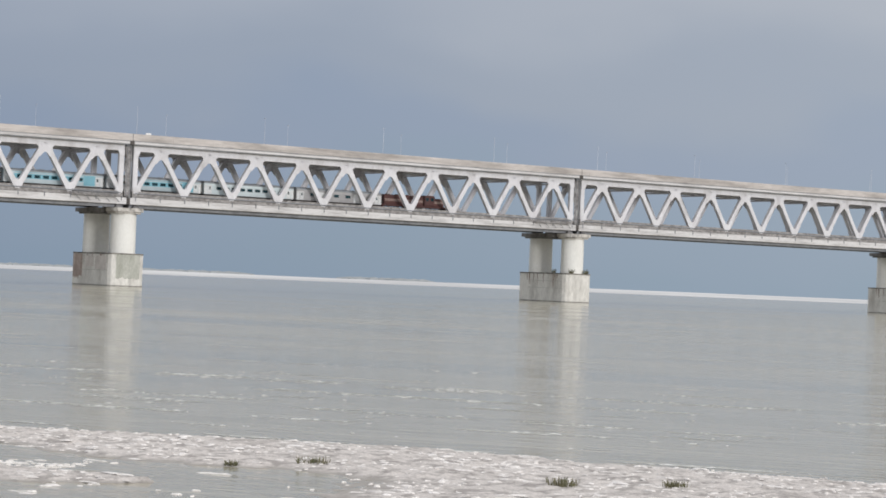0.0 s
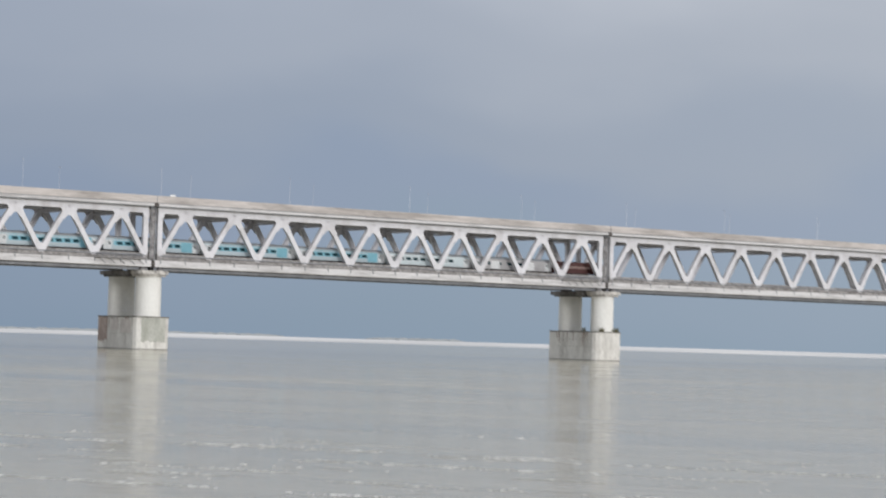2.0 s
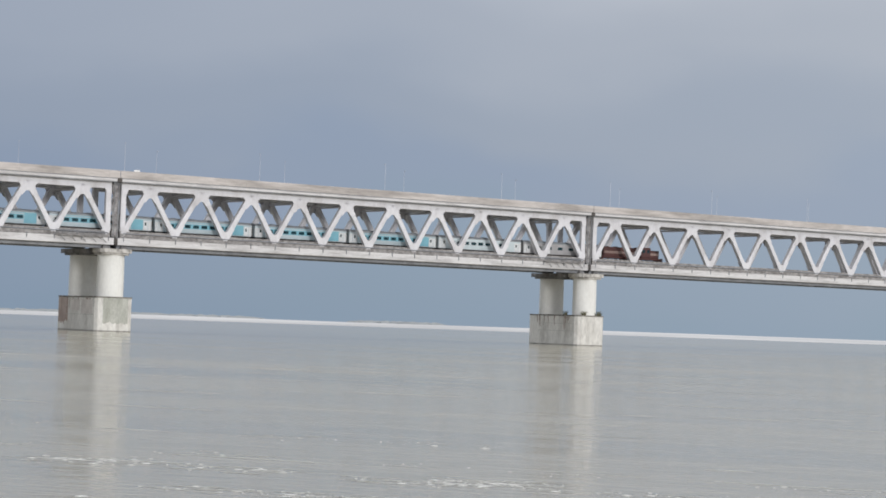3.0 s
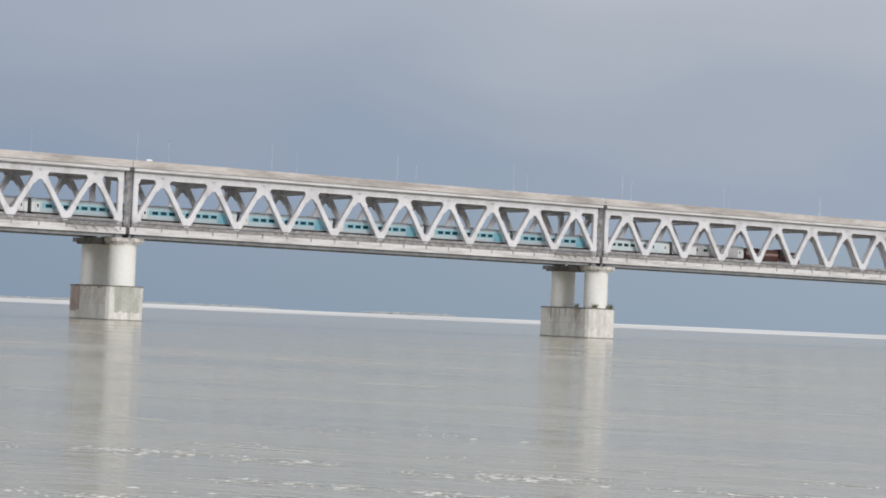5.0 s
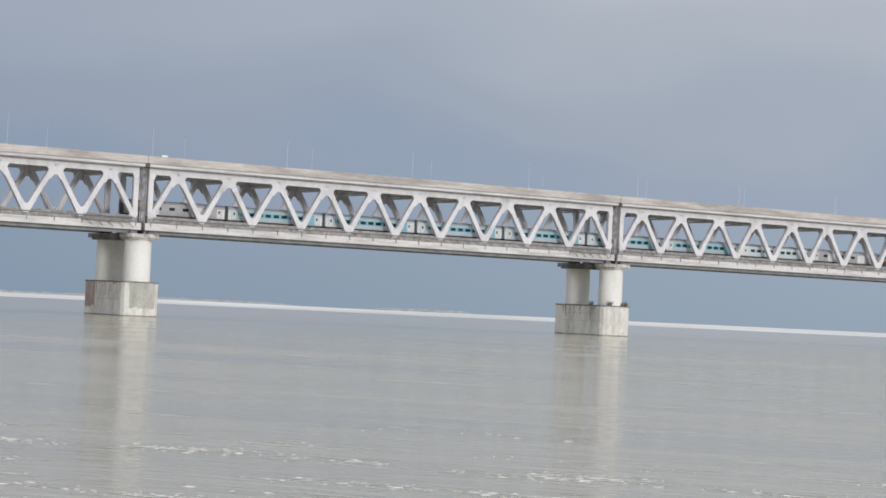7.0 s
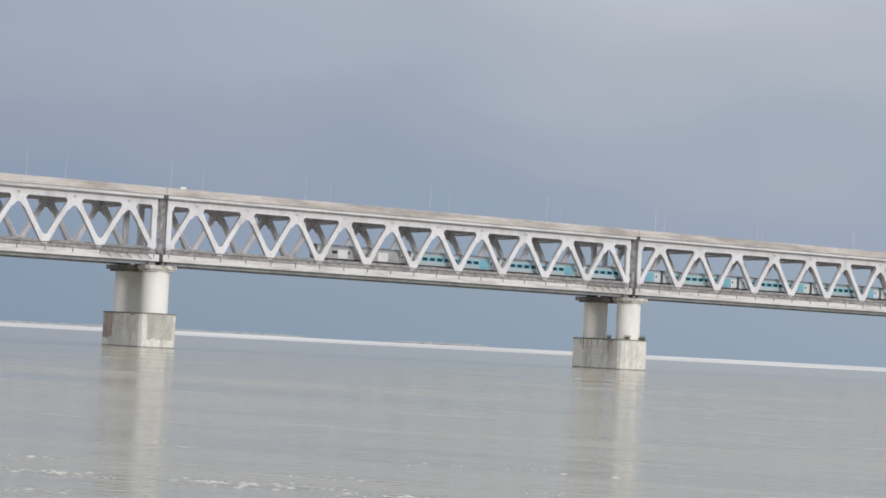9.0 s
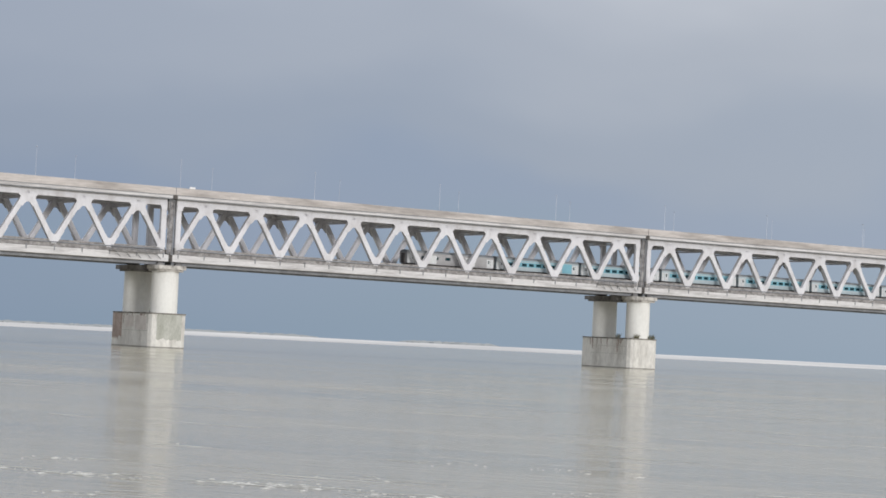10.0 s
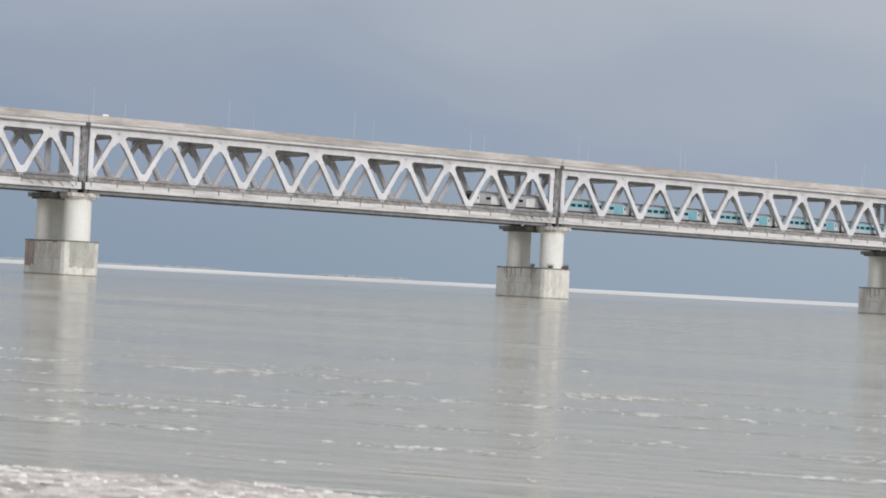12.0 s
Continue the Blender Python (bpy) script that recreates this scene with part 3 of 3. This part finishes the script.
def light_mast():
    m = new("lamp_mast")
    part("pole", tube(bmesh.new(), (0, 0, 31.9), (0, 0, 39.3), 0.05, 0.025, 8), M_MAST, m)
    part("lantern", boxed(-0.1, 0.1, -0.1, 0.4, 39.28, 39.38, 0.02), M_MAST, m)
    return tagged(m, "slim pale steel lamp mast on the road deck", "lamp post", "lamp masts")


span0 = bridge_span()
pier0 = bridge_pier()
ladder0 = pier_ladder()
stage0 = maintenance_stage()
for k in (-3, -2, -1, 1, 2, 3, 4, 5):
    copy_thing(span0, pose(SPAN * k, 0, 0))
for k in (-3, -2, -1, 1, 2, 3, 4, 5, 6):
    copy_thing(pier0, pose(SPAN * k, 0, 0))
for k in (-1, 1, 2, 3, 4):
    copy_thing(ladder0, pose(SPAN * k, 0, 0))
    copy_thing(stage0, pose(SPAN * k, 0, 0))
def stain_outline(seed, a0, a1, top, low, ragged):
    """A ragged curtain of staining that hangs from the rim."""
    rng = random.Random(seed)
    n = 14
    ring = [(a0, top), (a1, top)]
    for i in range(n + 1):
        u = a1 + (a0 - a1) * i / n
        ring.append((u, low + ragged * (noise.noise(Vector((u * 0.9, seed, 0))) + rng.uniform(-0.4, 0.4))))
    return ring


part("patch_panel", boxed(-4.63, -4.55, -0.6, 4.6, 3.6, 6.55, 0.01), M_PATCH, pier0, "pale repair panel")
part("patch_panel", boxed(-4.628, -4.55, 5.3, 9.4, 4.2, 6.5, 0.01), M_PATCH, pier0, "pale repair panel")
part("algae_stain", prism(bmesh.new(), stain_outline(3, -3.25, 2.45, 6.95, 1.8, 0.4), 1, -2.88, -2.8), M_ALGAE, pier0, "grey-green algae stain")
part("stain", prism(bmesh.new(), stain_outline(5, 15.55, 10.9, 6.95, 1.7, 1.2), 0, -4.62, -4.55), M_STAIN, pier0, "brown weathered face")
mast0 = light_mast()
mast0.matrix_basis = pose(1.2, -1.2, 0)
for k in range(-5, 14):
    if k:
        copy_thing(mast0, pose(1.2 + 32.3 * k, -1.2, 0))
    copy_thing(mast0, pose(16.6 + 32.3 * k, W + 1.2, 0, 0, 0, 180))

board = new("parapet_board")
part("panel", boxed(3.2, 4.5, -1.78, -1.66, 33.42, 33.8, 0.02), M_SIGN, board)
tagged(board, "small white board fixed on top of the parapet", "board")


# ---- train ----
TRACK_Y = 3.64


def bogie(parent, x):
    b = part("bogie", boxed(x - 1.6, x + 1.6, -1.15, 1.15, 0.45, 0.8, 0.05), M_UNDER, parent)
    for dx in (-1.28, 1.28):
        for y in (-0.84, 0.84):
            part("wheel", tube(bmesh.new(), (x + dx, y - 0.07, 0.46), (x + dx, y + 0.07, 0.46), 0.46, n=20), M_UNDER, b)
    return b


def shell(x0, x1, rings):
    bm = bmesh.new()
    cols = [[bm.verts.new((x, y, z)) for y, z in rings] for x in (x0, x1)]
    n = len(rings)
    for i in range(n):
        bm.faces.new((cols[0][i], cols[1][i], cols[1][(i + 1) % n], cols[0][(i + 1) % n]))
    bm.faces.new(cols[0][::-1])
    bm.faces.new(cols[1])
    bmesh.ops.recalc_face_normals(bm, faces=bm.faces[:])
    return bm


def passenger_coach(mat, label, windows=8, tail=False):
    """A coach 23.5 m long; its origin lies on the rails under its middle."""
    c = new("passenger_coach")
    L = 11.72
    part("body", shell(-L, L, [(-1.58, 1.05), (-1.62, 1.5), (-1.62, 3.25), (-1.56, 3.45), (1.56, 3.45), (1.62, 3.25), (1.62, 1.5), (1.58, 1.05)]), mat, c)
    roof = [(1.56, 3.46)] + [(1.56 * math.cos(a), 3.46 + 0.6 * math.sin(a) ** 0.7) for a in [math.pi * i / 12 for i in range(1, 12)]] + [(-1.56, 3.46)]
    part("roof", shell(-L, L, roof), M_ROOF, c, "grey ribbed roof")
    part("underframe", boxed(-L + 0.3, L - 0.3, -1.4, 1.4, 0.78, 1.06), M_UNDER, c)
    for x in (-4.5, 0.5, 4.6):
        part("equipment_box", boxed(x - 1.3, x + 1.3, -1.3, 1.3, 0.3, 0.79, 0.05), M_UNDER, c)
    for x in (-7.45, 7.45):
        bogie(c, x)
    step = 16.0 / windows
    for k in range(windows):
        x = -8.9 + step * (k + 0.5)
        for y in (-1.655, 1.655):
            part("window", boxed(x - 0.68, x + 0.68, y - 0.02, y + 0.02, 2.12, 2.78, 0.015), M_GLASS, c)
    for x in (-10.3, 10.3):
        for y in (-1.65, 1.65):
            d = part("door", boxed(x - 0.5, x + 0.5, y - 0.02, y + 0.02, 1.15, 3.08, 0.012), M_DOOR, c)
            part("door_window", boxed(x - 0.18, x + 0.18, y - 0.035, y + 0.035, 2.1, 2.75), M_GLASS, d)
    for x in (-L - 0.12, L + 0.12):
        part("gangway", boxed(x - 0.12, x + 0.12, -0.7, 0.7, 1.1, 3.3, 0.03), M_UNDER, c)
    for x in (-11.3, 11.3):
        part("end_panel", boxed(x - 0.38, x + 0.38, -1.64, -1.6, 1.1, 3.1), M_DOOR, c, "pale end panel")
    part("window_band", boxed(-9.3, 6.9, -1.632, -1.61, 1.95, 2.98), M_TEAL_END if mat is M_TEAL else mat, c)
    if mat is M_TEAL:
        part("end_section", boxed(7.0, 9.75, -1.645, -1.6, 1.2, 3.2), M_TEAL_END, c, "deep teal end section")
        part("cant_rail", boxed(-9.3, 9.7, -1.64, -1.6, 3.21, 3.34), M_TEAL_END, c)
    if mat is M_GREYC:
        for x in (-5.2, 5.2):
            part("loading_door", boxed(x - 1.3, x + 1.3, -1.68, -1.63, 1.12, 3.1, 0.01), M_DOOR, c, "wide white loading door")
    for x in (-6.5, -2.2, 2.2, 6.5):
        part("roof_vent", boxed(x - 0.5, x + 0.5, -0.3, 0.3, 4.0, 4.14, 0.03), M_ROOF, c)
    return tagged(c, label, "train coach", "coaches of the train")


def locomotive():
    c = new("locomotive")
    part("frame", boxed(-9.1, 9.1, -1.45, 1.45, 1.0, 1.45, 0.05), M_LOCO, c)
    part("long_hood", boxed(-8.7, 2.6, -0.95, 0.95, 1.45, 3.75, 0.12), M_LOCO, c, "long maroon engine hood")
    part("short_hood", boxed(5.6, 8.7, -0.95, 0.95, 1.45, 3.4, 0.12), M_LOCO, c)
    cab = part("cab", boxed(2.6, 5.6, -1.5, 1.5, 1.45, 4.0, 0.12), M_LOCO, c)
    for y in (-1.51, 1.51):
        for x in (3.4, 4.8):
            part("window", boxed(x - 0.4, x + 0.4, y - 0.02, y + 0.02, 2.7, 3.45), M_GLASS, cab)
    for y in (-0.965, 0.965):
        part("stripe", boxed(-8.5, 2.5, y - 0.012, y + 0.012, 2.2, 2.75), M_LOCO_BAND, c, "buff stripe along the hood")
        part("stripe", boxed(5.7, 8.6, y - 0.012, y + 0.012, 2.2, 2.75), M_LOCO_BAND, c, "buff stripe along the hood")
    for x in (-7.2, -4.4, -1.6):
        part("radiator_fan", tube(bmesh.new(), (x, 0, 3.7), (x, 0, 3.9), 0.6, n=16), M_UNDER, c)
    part("fuel_tank", boxed(-2.2, 2.2, -1.3, 1.3, 0.35, 1.0, 0.1), M_UNDER, c)
    for x in (-6.0, 6.0):
        bogie(c, x)
    for y in (-1.42, 1.42):
        part("handrail", tube(bmesh.new(), (-8.9, y, 2.4), (2.5, y, 2.4), 0.03, n=6), M_UNDER, c)
    for x in (-9.3, 9.3):
        part("buffer_beam", boxed(x - 0.2, x + 0.2, -1.4, 1.4, 0.7, 1.5, 0.04), M_LOCO, c)
    return tagged(c, "maroon diesel locomotive with a buff stripe", "locomotive")


PITCH = 24.25
train = [(locomotive(), -9.5)]
kinds = [(M_GREYC, "grey luggage coach behind the locomotive", 5), (M_PALE, "pale blue-grey passenger coach with dark windows", 8)] + \
        [(M_TEAL, "light teal passenger coach with dark windows", 8)] * 6 + [(M_GREYC, "grey luggage coach at the end of the train", 5)]
first_teal = None
for i, (mat, text, nwin) in enumerate(kinds):
    mid = -19.0 - PITCH * (i + 0.5)
    if mat is M_TEAL and first_teal:
        ob = copy_thing(first_teal, Matrix())
    else:
        ob = passenger_coach(mat, text, nwin)
        if mat is M_TEAL:
            first_teal = ob
    train.append((ob, mid))


# ---- small things on the bank and the water ----
def grass_tuft(seed, p, r, h, label="sparse dry green grass tuft on the sand"):
    rng = random.Random(seed)
    bm = bmesh.new()
    for i in range(100):
        a, d = rng.uniform(0, 6.283), r * rng.random() ** 0.7
        b = Vector((math.cos(a) * d, math.sin(a) * d, -0.02))
        lean = Vector((math.cos(a) * rng.uniform(0, 0.5) + rng.uniform(-0.2, 0.2), math.sin(a) * rng.uniform(0, 0.5) + rng.uniform(-0.2, 0.2), 1)).normalized()
        hh = h * rng.uniform(0.35, 1.0)
        s = Vector((rng.uniform(-1, 1), rng.uniform(-1, 1), 0)).normalized() * rng.uniform(0.005, 0.013) * (1 + h)
        v = [bm.verts.new(b - s), bm.verts.new(b + s), bm.verts.new(b + lean * hh * 0.6 + s * 0.8), bm.verts.new(b + lean * hh * 0.6 - s * 0.8),
             bm.verts.new(b + lean * hh + Vector((0, 0, -0.1 * hh)) + s * 0.1)]
        bm.faces.new((v[0], v[1], v[2], v[3]))
        bm.faces.new((v[3], v[2], v[4]))
    ob = part("grass_tuft", bm, M_PLANT)
    ob.matrix_basis = pose(*p)
    return tagged(ob, label, "grass tuft", "grass tufts")


def on_bank(x, y):
    d = Vector((x, y, 0)) - SHORE0
    return (x, y, bank_height(d.dot(ALONG), d.dot(OUT)))


grass_tuft(1, on_bank(-200.95, -404.95), 0.36, 0.25)
grass_tuft(2, on_bank(-198.6, -410.4), 0.32, 0.24)
grass_tuft(3, on_bank(-196.25, -411.05), 0.28, 0.22)
grass_tuft(4, on_bank(-202.6, -404.45), 0.14, 0.18)
for k, (x, y) in enumerate(((-2.6, -2.6), (-3.4, 3.6), (1.4, -2.5), (3.2, -1.2))):
    grass_tuft(20 + k, (SPAN + x, y, 7.25), 0.55, 1.5, "scrubby weeds rooted on the pier base rim")


def bank_clods():
    """Loose pale chips and clods scattered over the wet bank."""
    rng = random.Random(58)
    bm = bmesh.new()
    for i in range(11000):
        s, q = rng.uniform(-13, 32), rng.uniform(-19, 0.6)
        z = bank_height(s, q)
        if noise.noise(Vector((s * 0.55, q * 0.5, 3.0))) < rng.uniform(-0.45, 0.3) + (0.5 if z < 0.005 else 0.0):
            continue
        if z < -0.12:
            continue
        p = SHORE0 + ALONG * s + OUT * q
        a, b = (rng.uniform(0.02, 0.09) + 0.2 * rng.random() ** 5) * (1.6 if z < 0.005 else 1.0), rng.uniform(0.03, 0.12)
        h, z = rng.uniform(0.008, 0.03), max(z, 0.0) - 0.004
        turn = math.atan2(ALONG.y, ALONG.x) + rng.uniform(-0.4, 0.4)
        low, top = [], []
        for j in range(6):
            t = 6.283 * j / 6
            rr = rng.uniform(0.5, 1.25)
            dx, dy = a * rr * math.cos(t), b * rr * math.sin(t)
            x, y = p.x + dx * math.cos(turn) - dy * math.sin(turn), p.y + dx * math.sin(turn) + dy * math.cos(turn)
            low.append(bm.verts.new((x, y, z)))
            top.append(bm.verts.new((p.x + 0.7 * (x - p.x), p.y + 0.7 * (y - p.y), z + h * rng.uniform(0.7, 1.2))))
        for j in range(6):
            bm.faces.new((low[j], low[(j + 1) % 6], top[(j + 1) % 6], top[j]))
        bm.faces.new(top)
    return tagged(part("clod", bm, M_CLOD), "loose pale sand chips scattered on the wet bank", "sand chips", kind="stuff")


bank_clods()


def foam_streak(seed, s0, q0, length, count, spread):
    """A drifting line of small foam flecks on the water."""
    rng = random.Random(seed)
    bm = bmesh.new()
    for i in range(int(count * 1.15)):
        s = rng.uniform(0, length)
        if noise.noise(Vector((s * 0.28, seed * 1.7, 0))) < rng.uniform(-0.15, 0.4):
            continue
        q = rng.gauss(0, spread * 0.6) + 0.5 * noise.noise(Vector((s * 0.2, seed, 0)))
        p = ALONG * s + OUT * q
        film = 0
        if rng.random() < 0.4:
            a, b, h = 0.08 + 1.3 * rng.random() ** 2, rng.uniform(0.02, 0.11), 0.004
            film = 1
        else:
            big = rng.random() ** 6
            a, b, h = rng.uniform(0.015, 0.07) + 0.14 * big, rng.uniform(0.02, 0.1) + 0.08 * big, rng.uniform(0.004, 0.010) + 0.012 * big
        n = 7
        turn = math.atan2(ALONG.y, ALONG.x) + rng.uniform(-0.3, 0.3)
        ring = []
        for j in range(n):
            t = 6.283 * j / n
            rr = rng.uniform(0.65, 1.15)
            dx, dy = a * rr * math.cos(t), b * rr * math.sin(t)
            ring.append(bm.verts.new((p.x + dx * math.cos(turn) - dy * math.sin(turn), p.y + dx * math.sin(turn) + dy * math.cos(turn), 0.0)))
        topv = bm.verts.new((p.x, p.y, h))
        for j in range(n):
            bm.faces.new((ring[j], ring[(j + 1) % n], topv)).material_index = film
    ob = part("foam_streak", bm, M_FOAM)
    ob.data.materials.append(M_SCUM)
    base = SHORE0 + ALONG * s0 + OUT * q0
    ob.matrix_basis = pose(base.x, base.y, 0.004)
    tagged(ob, "broken streak of white foam flecks on the water", "foam", "foam streaks", kind="stuff")
    return ob, base


streaks = []
for i, (s0, q0, ln, ct, sp) in enumerate(((-10, 1.3, 36, 420, 0.14), (-28, 4.5, 45, 110, 0.18), (-30, 9, 50, 700, 0.3), (-30, 13.5, 55, 900, 0.5), (-34, 19, 64, 260, 0.4), (-40, 23, 76, 1500, 0.7), (-40, 29, 84, 1500, 0.8),
                                           (-45, 35, 96, 500, 1.2), (-55, 46, 120, 300, 2.0), (-32, 11, 54, 200, 1.6), (-16.5, 16.6, 8.5, 420, 0.6), (-18, 30, 15, 420, 1.0))):
    streaks.append(foam_streak(40 + i, s0, q0, ln, ct, sp))


def film_lanes():
    """Long thin lanes of paler film farther out on the river."""
    rng = random.Random(77)
    bm = bmesh.new()
    for i in range(210):
        q = 32 + 150 * rng.random() ** 1.4
        s = rng.uniform(-60 - q * 0.6, 60 + q * 0.6)
        a, b = rng.uniform(0.5, 2.3) * (1 + q / 60), rng.uniform(0.05, 0.17) * (1 + q / 70)
        p = SHORE0 + ALONG * s + OUT * q
        side = ALONG.copy()
        side.rotate(Euler((0, 0, rng.uniform(-0.12, 0.12))))
        dep = Vector((-side.y, side.x, 0))
        n = 10
        ring = []
        for j in range(n):
            t = 6.283 * j / n
            rr = rng.uniform(0.6, 1.15)
            w = p + side * (a * rr * math.cos(t)) + dep * (b * rr * math.sin(t))
            ring.append(bm.verts.new((w.x, w.y, 0.003)))
        f = bm.faces.new(ring)
        if f.normal.z < 0:
            f.normal_flip()
    ob = part("film_lane", bm, M_SCUM)
    return tagged(ob, "long pale lanes of film on the river", "foam", kind="stuff")


film_lanes()


# ---- what moves ----
def motions():
    head, speed = 87.4, 20.95
    for ob, off in train:
        walk(ob, [(t, pose(head + off + speed * t, TRACK_Y, ZR)) for t in range(0, 13)])
    for ob, base in streaks:
        walk(ob, [(t, pose(*(base + ALONG * (0.5 * t)).xy, 0.004)) for t in range(0, 13, 3)])


motions()
